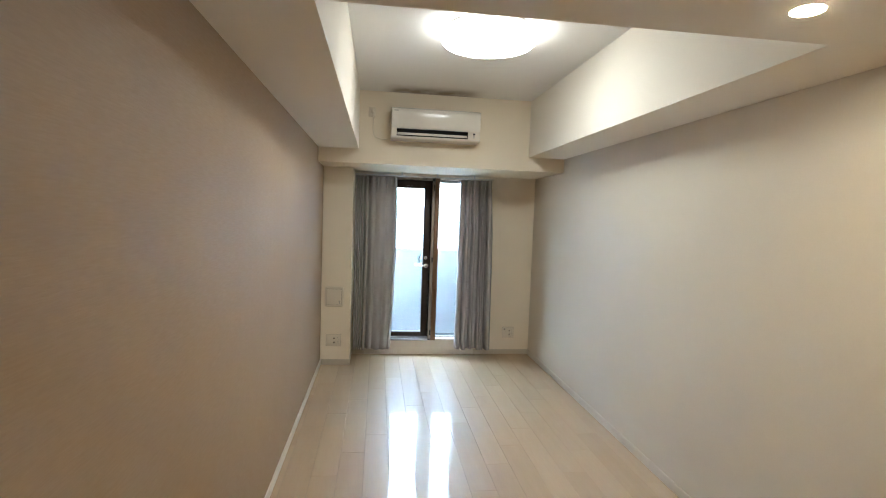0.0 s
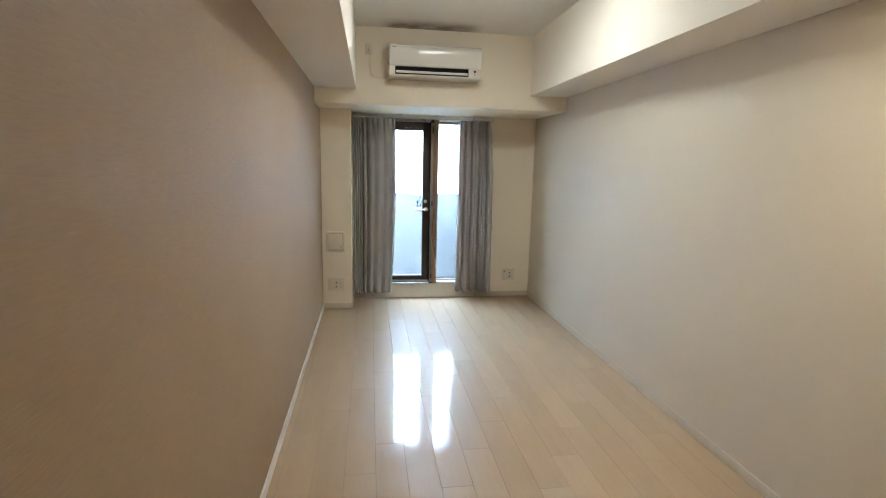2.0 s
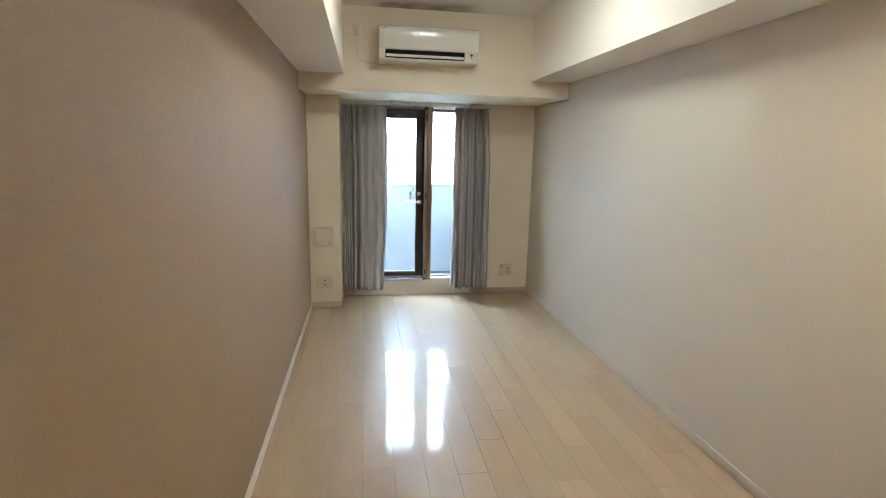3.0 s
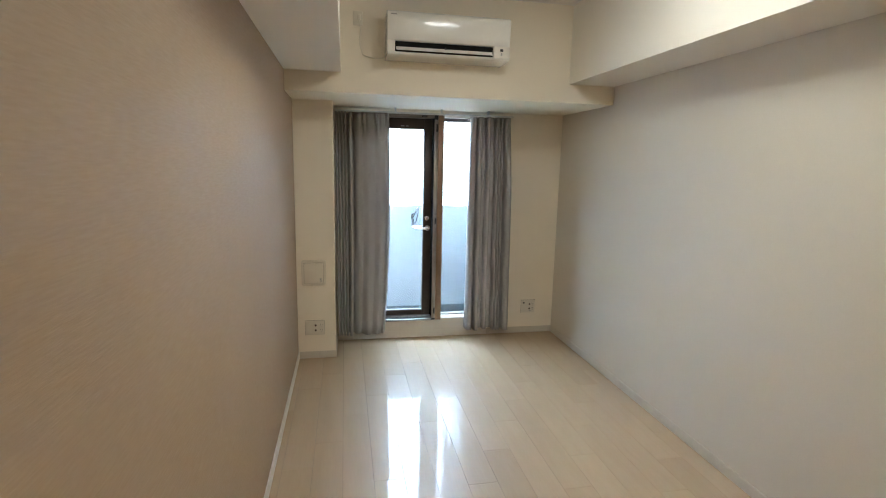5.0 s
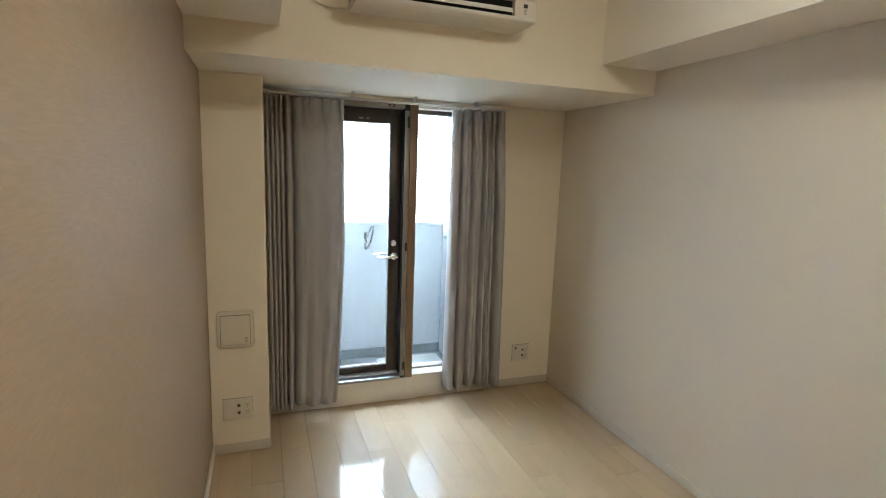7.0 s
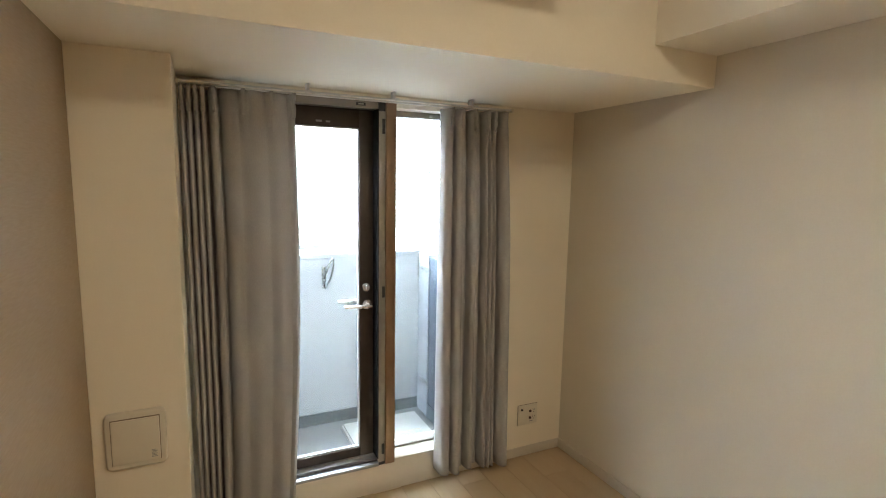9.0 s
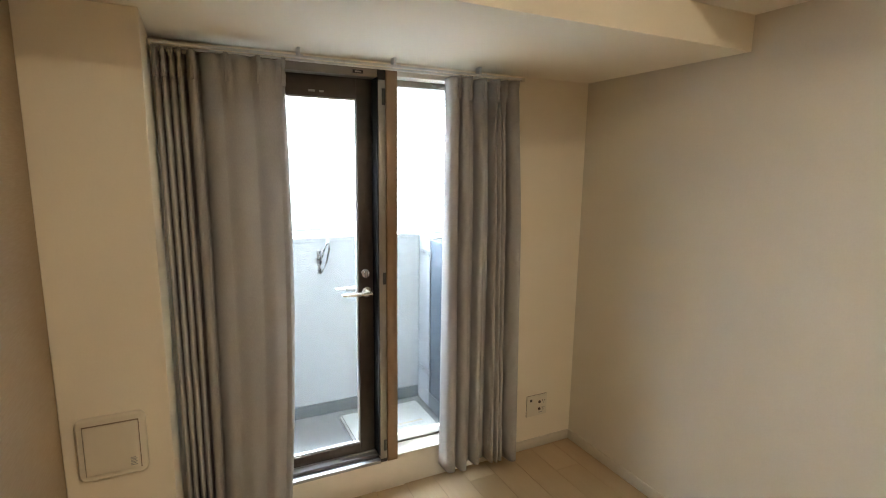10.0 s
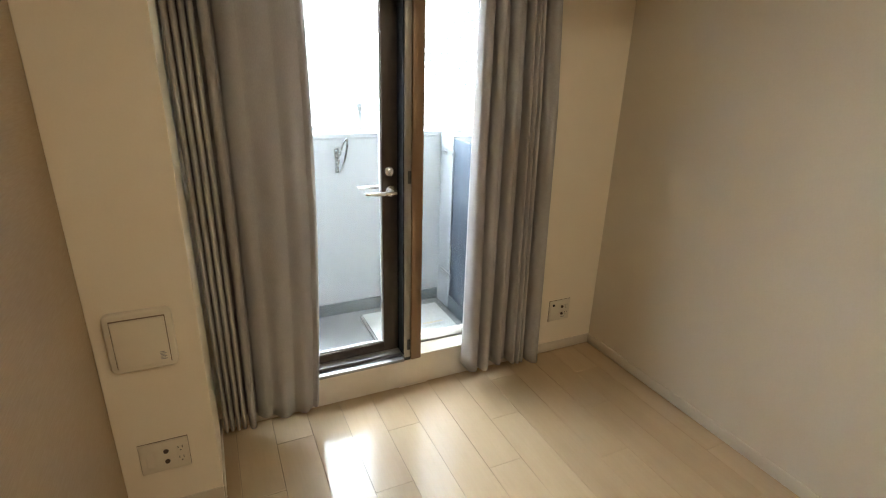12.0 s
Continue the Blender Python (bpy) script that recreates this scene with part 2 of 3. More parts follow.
def extrude_profile(pts, x0, x1):
    """A prism along x from a (y, z) outline."""
    bm = bmesh.new()
    a = [bm.verts.new((x0, y, z)) for y, z in pts]
    b = [bm.verts.new((x1, y, z)) for y, z in pts]
    n = len(pts)
    bm.faces.new(a)
    bm.faces.new(b[::-1])
    for i in range(n):
        bm.faces.new((a[i], b[i], b[(i + 1) % n], a[(i + 1) % n]))
    bmesh.ops.recalc_face_normals(bm, faces=bm.faces)
    return bm


def tube(pts, r, sides=8, bm=None, closed_ends=True):
    """A round bar along a line of points."""
    bm = bm or bmesh.new()
    pts = [Vector(p) for p in pts]
    rings = []
    for i, p in enumerate(pts):
        d = (pts[min(i + 1, len(pts) - 1)] - pts[max(i - 1, 0)]).normalized()
        u = d.orthogonal().normalized() if not rings else (u - d * u.dot(d)).normalized()
        v = d.cross(u)
        rr = r[i] if isinstance(r, (list, tuple)) else r
        rings.append([bm.verts.new(p + (u * math.cos(t) + v * math.sin(t)) * rr) for t in (2 * math.pi * k / sides for k in range(sides))])
    for a, b in zip(rings, rings[1:]):
        for k in range(sides):
            bm.faces.new((a[k], a[(k + 1) % sides], b[(k + 1) % sides], b[k]))
    if closed_ends:
        bm.faces.new(rings[0][::-1])
        bm.faces.new(rings[-1])
    return bm


def lathe(profile, centre, sides=64):
    """A turned shape about a vertical axis from (radius, z) pairs."""
    bm = bmesh.new()
    rings = []
    for r, z in profile:
        if r < 1e-5:
            rings.append([bm.verts.new((centre[0], centre[1], z))])
        else:
            rings.append([bm.verts.new((centre[0] + r * math.cos(2 * math.pi * k / sides), centre[1] + r * math.sin(2 * math.pi * k / sides), z)) for k in range(sides)])
    for a, b in zip(rings, rings[1:]):
        for k in range(sides):
            q = [a[k % len(a)], a[(k + 1) % len(a)], b[(k + 1) % len(b)], b[k % len(b)]]
            q = list(dict.fromkeys(q))
            if len(q) > 2:
                bm.faces.new(q)
    bmesh.ops.recalc_face_normals(bm, faces=bm.faces)
    return bm


def finish(name, bm, mat, smooth=None):
    me = bpy.data.meshes.new(name)
    bmesh.ops.recalc_face_normals(bm, faces=bm.faces)
    bm.to_mesh(me)
    bm.free()
    me.materials.append(mat)
    ob = new(name, me)
    if smooth is not None:
        me.shade_smooth()
        if smooth < 180:
            me.set_sharp_from_angle(angle=radians(smooth))
    return ob


def structure(name, bm, mat, label, category, smooth=None):
    return tagged(finish(name, bm, mat, smooth), label, category, kind="structure")


def thing(name, at, label, category, group="", kind=""):
    ob = new(name)
    ob.empty_display_size = 0.1
    ob.location = at
    return tagged(ob, label, category, group, kind)


def part(name, bm, mat, parent, label="", smooth=None):
    ob = finish(name, bm, mat, smooth)
    ob.parent = parent
    if parent.type == 'EMPTY':
        ob.matrix_parent_inverse = Matrix.Translation(-Vector(parent.location))
    return tagged(ob, label)


# ---- room shell ----
T = 0.15
structure("wall_left", boxed(XL - T, XL, Y0, YO, -0.02, ZC + 0.1), M_ACCENT, "greige wallpaper accent wall with fine horizontal streaks", "wall")
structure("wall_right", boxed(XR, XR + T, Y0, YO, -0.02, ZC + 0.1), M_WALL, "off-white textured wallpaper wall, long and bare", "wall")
structure("wall_rear", boxed(XL - T, XR + T, Y0 - T, Y0, -0.02, ZC + 0.1), M_WALL, "plain off-white wallpaper wall closing the entrance end", "wall")
bm = bmesh.new()
box(bm, XC, OX0, YB, YO, -0.02, ZB)
box(bm, OX1, XR, YB, YO, -0.02, ZB)
box(bm, OX0, OX1, YB, YO, -0.02, OZ0)
box(bm, OX0, OX1, YB, YO, OZ1, ZB)
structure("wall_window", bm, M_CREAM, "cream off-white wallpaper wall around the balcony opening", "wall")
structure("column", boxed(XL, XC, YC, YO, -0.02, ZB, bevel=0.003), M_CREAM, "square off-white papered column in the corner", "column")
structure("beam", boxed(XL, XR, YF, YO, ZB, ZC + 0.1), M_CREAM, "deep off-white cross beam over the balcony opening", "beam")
structure("ceiling", boxed(XBL - 0.02, XBR + 0.02, YR - 0.02, YF, ZC, ZC + 0.1), M_CEIL, "raised white papered ceiling panel", "ceiling")
structure("side_beam_left", boxed(XL, XBL, YR, YF, ZS, ZC + 0.1), M_LOWCEIL, "papered soffit beam along the accent wall, dim warm light put into its colour", "beam")
structure("side_beam_right", boxed(XBR, XR, YR, YF, ZS, ZC + 0.1), M_LOWCEIL, "papered soffit beam along the bare wall, dim warm light put into its colour", "beam")
structure("ceiling_lowered", boxed(XL, XR, Y0, YR, ZS, ZC + 0.1), M_LOWCEIL, "lowered papered ceiling over the entrance end, dim warm light put into its colour", "ceiling")
floor = structure("floor", boxed(XL - 0.02, XR + 0.02, Y0 - 0.02, YO - 0.02, -0.12, -0.012), M_SUB, "pale whitened maple board floor with glossy varnish", "floor")

BH = 0.058


def baseboard(x0, x1, y0, y1, mat):
    """A skirting strip with an eased top edge."""
    bm = bmesh.new()
    box(bm, x0, x1, y0, y1, 0.0, BH, bevel=0.003)
    return structure("baseboard", bm, mat, "low pale vinyl skirting along the wall foot", "baseboard", 40)


baseboard(XL, XL + 0.010, Y0, YC, M_TRIM)
baseboard(XR - 0.008, XR, Y0, YB, M_SKIRT)
baseboard(XL + 0.010, XC, YC - 0.007, YC, M_SKIRT)
baseboard(XC, XC + 0.007, YC - 0.007, YB, M_SKIRT)
baseboard(XC + 0.007, OX0, YB - 0.007, YB, M_SKIRT)
baseboard(OX1, XR - 0.008, YB - 0.007, YB, M_SKIRT)


# ---- balcony door and side light ----
def frame_ring(bm, x0, x1, y0, y1, z0, z1, left, right, bottom, top, bevel=0.002):
    box(bm, x0, x0 + left, y0, y1, z0, z1, bevel)
    box(bm, x1 - right, x1, y0, y1, z0, z1, bevel)
    box(bm, x0 + left, x1 - right, y0 + 0.001, y1 - 0.001, z0, z0 + bottom, bevel)
    box(bm, x0 + left, x1 - right, y0 + 0.001, y1 - 0.001, z1 - top, z1, bevel)
    return bm


def wire_mesh(x0, x1, z0, z1, y, pitch=0.021, r=0.00017):
    """Diamond wires cast in a pane."""
    bm = bmesh.new()
    w, h = x1 - x0, z1 - z0
    slope = 0.72
    for sign in (1, -1):
        c = -slope * w
        while c < h + slope * w:
            pts = []
            for i in (0, 1):
                u = w * i
                pts.append((u, c + sign * slope * u))
            (u0, v0), (u1, v1) = pts
            # clip to the pane's height
            def at_v(v):
                return u0 + (v - v0) / (v1 - v0) * (u1 - u0)
            lo, hi = min(v0, v1), max(v0, v1)
            if hi > 0 and lo < h:
                a, b = (u0, v0), (u1, v1)
                clipped = []
                for (u, v) in (a, b):
                    if v < 0:
                        u, v = at_v(0), 0
                    elif v > h:
                        u, v = at_v(h), h
                    clipped.append((x0 + u, y, z0 + v))
                if (Vector(clipped[0]) - Vector(clipped[1])).length > 0.01:
                    tube(clipped, r, 3, bm)
            c += pitch
    return bm


LX0, LX1 = 0.476, 1.138        # door leaf
GX0, GX1, GZ0, GZ1 = 0.561, 1.068, 0.245, 1.873
LY0, LY1 = 5.645, 5.685
door = thing("door_1", (0.8, 5.66, OZ0), "dark bronze glazed balcony door, closed, with wired glass", "door", kind="structure")
fr = bmesh.new()
box(fr, OX0, LX0, 5.575, 5.74, OZ0, OZ1, 0.002)
box(fr, LX0, 1.144, 5.585, 5.74, 1.961, OZ1, 0.002)
part("door_frame", fr, M_TAUPE, door, "taupe aluminium frame")
label_plate = part("maker_plate", boxed(1.036, 1.081, 5.582, 5.585, 1.970, 1.984), M_DARK, door, "small dark plate with pale marks")
part("plate_mark", boxed(1.046, 1.071, 5.5805, 5.582, 1.974, 1.980), M_GREY, label_plate)
th = extrude_profile([(5.572, OZ0 - 0.004), (5.572, 0.176), (5.592, 0.178), (5.592, 0.168), (5.618, 0.168), (5.618, 0.186), (5.645, 0.190), (5.645, 0.196),
                      (5.74, 0.196), (5.74, OZ0 - 0.004)], LX0, 1.144)
part("threshold", th, M_ALU, door, "ribbed satin aluminium threshold")
part("threshold_seal", boxed(LX0, 1.144, 5.5925, 5.6175, 0.168, 0.1725), M_DARK, door, "black rubber seal")
part("sill_riser", boxed(OX0, OX1, 5.596, YB, 0.0, OZ0 - 0.0045), M_TRIM, door, "white riser board under the threshold")
leaf = frame_ring(bmesh.new(), LX0 + 0.003, LX1, LY0, LY1, 0.197, 1.9605, GX0 - LX0 - 0.003, LX1 - GX1, GZ0 - 0.197, 1.9605 - GZ1, 0.003)
leaf = part("door_leaf", leaf, M_BRONZE, door, "dark bronze leaf frame", 40)
bead = frame_ring(bmesh.new(), GX0 - 0.002, GX1 + 0.002, LY0 + 0.008, LY1 - 0.008, GZ0 - 0.002, GZ1 + 0.002, 0.008, 0.008, 0.008, 0.008, 0.0)
part("glazing_bead", bead, M_ALU, leaf, "thin pale glazing bead")
pane = part("glass_pane", boxed(GX0 + 0.004, GX1 - 0.004, 5.662, 5.668, GZ0 + 0.004, GZ1 - 0.004), M_GLASS, leaf, "clear wired glass")
pane.visible_shadow = False
tagged(part("wire_mesh", wire_mesh(GX0 + 0.006, GX1 - 0.006, GZ0 + 0.006, GZ1 - 0.006, 5.665), M_WIRE, leaf, "fine diamond wire inside the glass"), kind="stuff")


def lever(y_face, out, z):
    """A lever handle with a round rose, pointing away from the lock edge."""
    s = -1 if out < 0 else 1
    bm = bmesh.new()
    x = 1.104
    tube([(x, y_face, z), (x, y_face + s * 0.008, z)], 0.024, 20, bm)
    tube([(x, y_face + s * 0.008, z), (x, y_face + s * 0.045, z)], 0.010, 12, bm)
    tube([(x + 0.012, y_face + s * 0.047, z), (x - 0.02, y_face + s * 0.049, z), (x - 0.07, y_face + s * 0.047, z + 0.001), (x - 0.125, y_face + s * 0.044, z + 0.002)],
         [0.0095, 0.010, 0.009, 0.007], 12, bm)
    return bm


part("lever_handle", lever(LY0, -1, 1.005), M_CHROME, leaf, "brushed chrome lever handle", 40)
part("outer_lever", lever(LY1, 1, 1.005), M_CHROME, leaf, "chrome outer lever seen through the glass", 40)
bm = tube([(1.099, LY0, 1.092), (1.099, LY0 - 0.010, 1.092)], [0.020, 0.018], 24)
box(bm, 1.094, 1.104, LY0 - 0.026, LY0 - 0.009, 1.076, 1.108, 0.003)
part("thumb_turn", bm, M_CHROME, leaf, "chrome thumb turn lock", 40)
stop = bmesh.new()
box(stop, LX0 + 0.0005, LX0 + 0.022, 5.687, 5.72, 0.197, 1.9605)
box(stop, 1.12, 1.1435, 5.687, 5.72, 0.197, 1.9605)
box(stop, LX0 + 0.023, 1.1195, 5.687, 5.72, 1.936, 1.9605)
part("door_stop", stop, M_BRONZE, door)
part("sticker", boxed(0.862, 0.89, LY0 - 0.0006, LY0 + 0.0004, 1.890, 1.899), M_GREY, leaf, "small pale sticker")
part("sticker", boxed(0.908, 0.928, LY0 - 0.0006, LY0 + 0.0004, 1.890, 1.898), M_GREY, leaf, "small pale sticker")
# added black liner: gives the gap beside the leaf its dark shade
part("leaf_gap", boxed(1.1395, 1.1437, 5.574, 5.686, 0.198, 1.960), M_BLACK, door, "black liner added to paint the shaded gap beside the leaf")

mull = part("mullion", boxed(1.179, 1.23, 5.568, 5.76, OZ0, OZ1, 0.002), M_TAN, door, "brown aluminium post", 40)
strip = part("screen_track", boxed(1.144, 1.176, 5.571, 5.74, OZ0, OZ1 - 0.045, 0.002), M_TAUPE, door, "taupe strip with black catches", 40)
part("track_gap", boxed(1.176, 1.179, 5.59, 5.74, OZ0, OZ1), M_DARK, door)
part("track_cap", boxed(1.144, 1.176, 5.572, 5.74, OZ1 - 0.044, OZ1 + 0.0, 0.002), M_DARK, door, "black plastic cap")
for z0, z1 in ((1.845, 1.915), (1.050, 1.105), (0.225, 0.280)):
    part("catch", boxed(1.159, 1.173, 5.566, 5.572, z0, z1, 0.001), M_DARK, strip, "small black catch")
part("track_foot", boxed(1.144, 1.1765, 5.5705, 5.74, OZ0 + 0.0005, 0.183, 0.001), M_DARK, door, "black plastic foot")

window = thing("window_1", (1.44, 5.70, OZ0), "narrow fixed side light with wired glass and white sill", "window", kind="structure")
WY = 5.705
part("window_frame", frame_ring(bmesh.new(), 1.23, OX1, WY - 0.025, WY + 0.03, 0.178, OZ1 - 0.001, 0.012, 0.03, 0.012, 0.048, 0.002), M_TAUPE, window, "taupe aluminium frame", 40)
part("head_lining", boxed(1.2305, OX1, 5.59, WY - 0.026, OZ1 - 0.022, OZ1 - 0.002, 0.001), M_TRIM, window, "white head lining")
part("side_lining", boxed(OX1 - 0.018, OX1 - 0.001, 5.59, WY - 0.026, 0.179, OZ1 - 0.023, 0.001), M_TRIM, window, "white side lining")
part("window_sill", boxed(1.2305, OX1 - 0.001, 5.582, WY + 0.02, OZ0 + 0.0, 0.1775, 0.002), M_TRIM, window, "white sill board")
wp = part("glass_pane", boxed(1.24, OX1 - 0.028, WY - 0.003, WY + 0.003, 0.188, OZ1 - 0.047), M_GLASS, window, "clear wired glass")
wp.visible_shadow = False
part("latch", boxed(1.448, 1.464, WY - 0.034, WY - 0.0255, 1.952, 1.964, 0.001), M_GREY, window, "small grey latch")
tagged(part("wire_mesh", wire_mesh(1.242, OX1 - 0.03, 0.19, OZ1 - 0.049, WY), M_WIRE, window, "fine diamond wire inside the glass"), kind="stuff")


# ---- curtain rail and curtains ----
rail = thing("curtain_rail", (1.05, 5.46, ZB), "white double curtain rail fixed under the beam", "curtain rail")
RZ = 1.986
for y, nm in ((5.452, "front_track"), (5.520, "rear_track")):
    bm = bmesh.new()
    box(bm, 0.305, 1.80, y - 0.007, y + 0.007, RZ - 0.003, RZ + 0.005, 0.0015)
    part(nm, bm, M_RAIL, rail, smooth=40)
    for x in (0.302, 1.803):
        part("end_cap", boxed(x - 0.006, x + 0.006, y - 0.013, y + 0.013, RZ - 0.010, RZ + 0.008, 0.003), M_PLASTIC, rail)
for x in (0.80, 1.19, 1.60):
    bm = bmesh.new()
    box(bm, x - 0.007, x + 0.007, 5.442, 5.53, RZ + 0.0052, RZ + 0.009, 0.001)
    box(bm, x - 0.006, x + 0.006, 5.490, 5.525, RZ + 0.009, ZB, 0.001)
    part("bracket", bm, M_RAIL, rail)


def fold(u, power):
    return max(0.0, math.cos(math.pi / 2 * u)) ** power if abs(u) < 1 else 0.0


def drape(x0, x1, z0, z1, base, folds, pinches, ease, lead, crisp=0.016, cols=420, rows=40, seed=0):
    """A hanging cloth: folds are (centre, half width, depth) along x; pleats pinch near the heading; ease(v) shifts the edges down the drop."""
    rnd = random.Random(seed)
    wob = [(rnd.uniform(0, 6.3), rnd.uniform(2.0, 4.0)) for _ in folds]
    bm = bmesh.new()
    grid = []
    for j in range(rows + 1):
        v = (j / rows) ** 1.3
        row = []
        for i in range(cols + 1):
            s = i / cols
            x = x0 + (x1 - x0) * s
            d = 0.0
            over = 0.0
            for (xc, w, depth), (ph, fr_) in zip(folds, wob):
                grow = 1.0 if w > 0.1 else (0.78 + 0.32 * v if w < 0.04 else 0.6 + 0.75 * v) + 0.03 * math.sin(fr_ * v * 2 + ph)
                u = (x - xc - 0.001 * v * math.sin(ph + 2 * v)) / w
                d += depth * grow * fold(u, 0.5 if w < crisp else 0.25 if w > 0.1 else 1.15 if w < 0.04 else 1.6)
                if abs(u) < 1 and depth > 0.028 and w < 0.06:
                    over += w * 0.30 * math.sin(math.pi * u)
            for xp in pinches:
                top = max(0.0, 1 - v / 0.10)
                near = math.exp(-((x - xp) / 0.010) ** 2)
                nip = math.exp(-((v - 0.028) / 0.016) ** 2)
                d += 0.020 * near * top * (1 - 0.75 * nip)
                d -= 0.010 * math.exp(-((abs(x - xp) - 0.02) / 0.010) ** 2) * top
            e = (x - x0) if lead < 0 else (x1 - x)
            e = min(1.0, e / 0.028)
            d += (0.010 if lead < 0 else -0.03) * (1 - e * e * (3 - 2 * e))
            a, b = ease(v)
            xx = x + over + a * (1 - s) + b * s
            z = z1 + (z0 - z1) * v + (0.004 * math.sin(40 * x) if j == rows else 0)
            row.append(bm.verts.new((xx, base - d + 0.004 * math.sin(9 * s + 3 * v), z)))
        grid.append(row)
    for a, b in zip(grid, grid[1:]):
        for i in range(cols):
            bm.faces.new((a[i], a[i + 1], b[i + 1], b[i]))
    return bm


def curtain(at, label, hooks, **k):
    ob = thing("curtain", at, label, "curtain", "curtains at the balcony opening")
    cloth = part("cloth", drape(pinches=hooks, **k), M_CURTAIN, ob, smooth=180)
    sol = cloth.modifiers.new("thickness", 'SOLIDIFY')
    sol.thickness = 0.0022
    for x in hooks:
        # three-finger pinch pleat gathered below the heading
        pleat = bmesh.new()
        yf = 5.450
        for k in (-1, 0, 1):
            w = 0.0050 * k
            tube([(x + w, yf + 0.003 * abs(k), CT + 0.0005), (x + w * 0.8, yf - 0.002, CT - 0.018), (x + w * 0.2, yf + 0.002, CT - 0.042),
                  (x + w * 0.7, yf - 0.001, CT - 0.062), (x + w, yf + 0.010, CT - 0.100)], [0.0028, 0.0036, 0.0024, 0.0036, 0.0016], 8, pleat)
        part("pleat", pleat, M_CURTAIN, ob, smooth=180)
        part("hook", boxed(x - 0.0025, x + 0.0025, yf - 0.0005, yf + 0.004, CT - 0.002, RZ - 0.0032, 0.0005), M_PLASTIC, ob, "small white plastic hook")
    return ob


CT = 1.977
curtain((0.53, 5.46, 0.09), "grey woven curtain drawn aside beside the column, pleated heading", (0.314, 0.339, 0.3645, 0.389, 0.427, 0.537, 0.645, 0.735),
        x0=0.304, x1=0.753, z0=0.088, z1=CT, base=5.548,
        folds=[(0.314, 0.0100, 0.084), (0.339, 0.0102, 0.086), (0.3645, 0.0102, 0.090), (0.389, 0.0102, 0.086), (0.427, 0.0155, 0.094), (0.603, 0.150, 0.062),
               (0.490, 0.030, 0.016), (0.575, 0.050, 0.022), (0.668, 0.045, 0.026), (0.733, 0.022, 0.018)],
        ease=lambda v: (0.012 * v, 0.018 * math.sin(3.0 * v) - 0.035 * v * v), lead=1, seed=3)
curtain((1.61, 5.46, 0.09), "grey woven curtain gathered beside the side light, pleated heading", (1.477, 1.533, 1.603, 1.6755, 1.7165, 1.766),
        x0=1.452, x1=1.792, z0=0.092, z1=CT, base=5.555,
        folds=[(1.477, 0.0240, 0.094), (1.533, 0.0195, 0.096), (1.569, 0.0155, 0.045), (1.603, 0.0160, 0.098), (1.642, 0.0200, 0.050),
               (1.6755, 0.0085, 0.100), (1.6970, 0.0080, 0.104), (1.7165, 0.0075, 0.106), (1.766, 0.0265, 0.140)],
        ease=lambda v: (-0.008 * v, 0.024 * min(1, v * 3) + 0.016 * v), lead=-1, crisp=0.03, seed=8)


# ---- air conditioner ----
AX0, AX1, AY = 0.640, 1.440, 4.495
ac = thing("air_conditioner", (1.04, YF, 2.235), "white wall air conditioner with its louver ajar, mounted on the beam", "air conditioner")
body = extrude_profile([(YF, 2.255), (4.53, 2.2590), (4.53, 2.506), (4.545, 2.512), (YF, 2.512)], AX0, AX1)
bmesh.ops.bevel(body, geom=list(body.edges), offset=0.006, segments=3, affect='EDGES', profile=0.5)
part("body", body, M_AC, ac, smooth=50)
panel = extrude_profile([(4.529, 2.326), (AY + 0.016, 2.326), (AY + 0.011, 2.333), (AY + 0.005, 2.37), (AY, 2.42), (AY - 0.003, 2.46), (AY - 0.002, 2.485), (AY + 0.006, 2.499), (4.529, 2.507)], AX0 + 0.001, AX1 - 0.001)
bmesh.ops.bevel(panel, geom=[e for e in panel.edges if abs(e.verts[0].co.x - e.verts[1].co.x) < 1e-6], offset=0.005, segments=3, affect='EDGES', profile=0.5)
front_panel = part("front_panel", panel, M_AC, ac, smooth=60)
part("outlet_cavity", boxed(0.6895, 1.3305, 4.524, 4.5295, 2.258, 2.327), M_BLACK, ac, "dark air outlet")
part("cheek", boxed(AX0 + 0.002, 0.689, AY + 0.003, 4.529, 2.2585, 2.327), M_TRIM, ac)
cheek = part("cheek", boxed(1.331, AX1 - 0.002, AY + 0.003, 4.529, 2.2585, 2.327), M_TRIM, ac)
# the casing under the outlet curves back to the wall
under = extrude_profile([(4.529, 2.258), (AY + 0.003, 2.258), (AY + 0.0045, 2.251), (AY + 0.010, 2.2455), (AY + 0.020, 2.242), (4.56, 2.239), (4.62, 2.238), (YF, 2.239), (YF, 2.2545), (4.535, 2.2545)], AX0 + 0.002, AX1 - 0.002)
lower = part("lower_casing", under, M_AC, ac, smooth=50)
flap = extrude_profile([(4.480, 2.2690), (4.4815, 2.2660), (4.497, 2.2735), (4.4985, 2.287), (4.494, 2.288), (4.490, 2.279)], 0.695, 1.318)
louver = part("louver", flap, M_AC, ac, "white louver flap hanging ajar", 40)
part("louver_pin", tube([(1.010, 4.499, 2.292), (1.010, 4.484, 2.287)], 0.006, 10), M_DARK, louver)
part("sensor", boxed(1.372, 1.392, AY + 0.0005, AY + 0.003, 2.296, 2.312, 0.0005), M_DARK, cheek, "small dark sensor window")
for z in (2.288, 2.281, 2.272):
    part("marking", boxed(1.376, 1.388, AY + 0.0015, AY + 0.003, z - 0.002, z + 0.002), M_GREY, cheek)
part("maker_mark", boxed(0.662, 0.700, AY - 0.0035, AY + 0.006, 2.474, 2.481), M_GREY, front_panel)
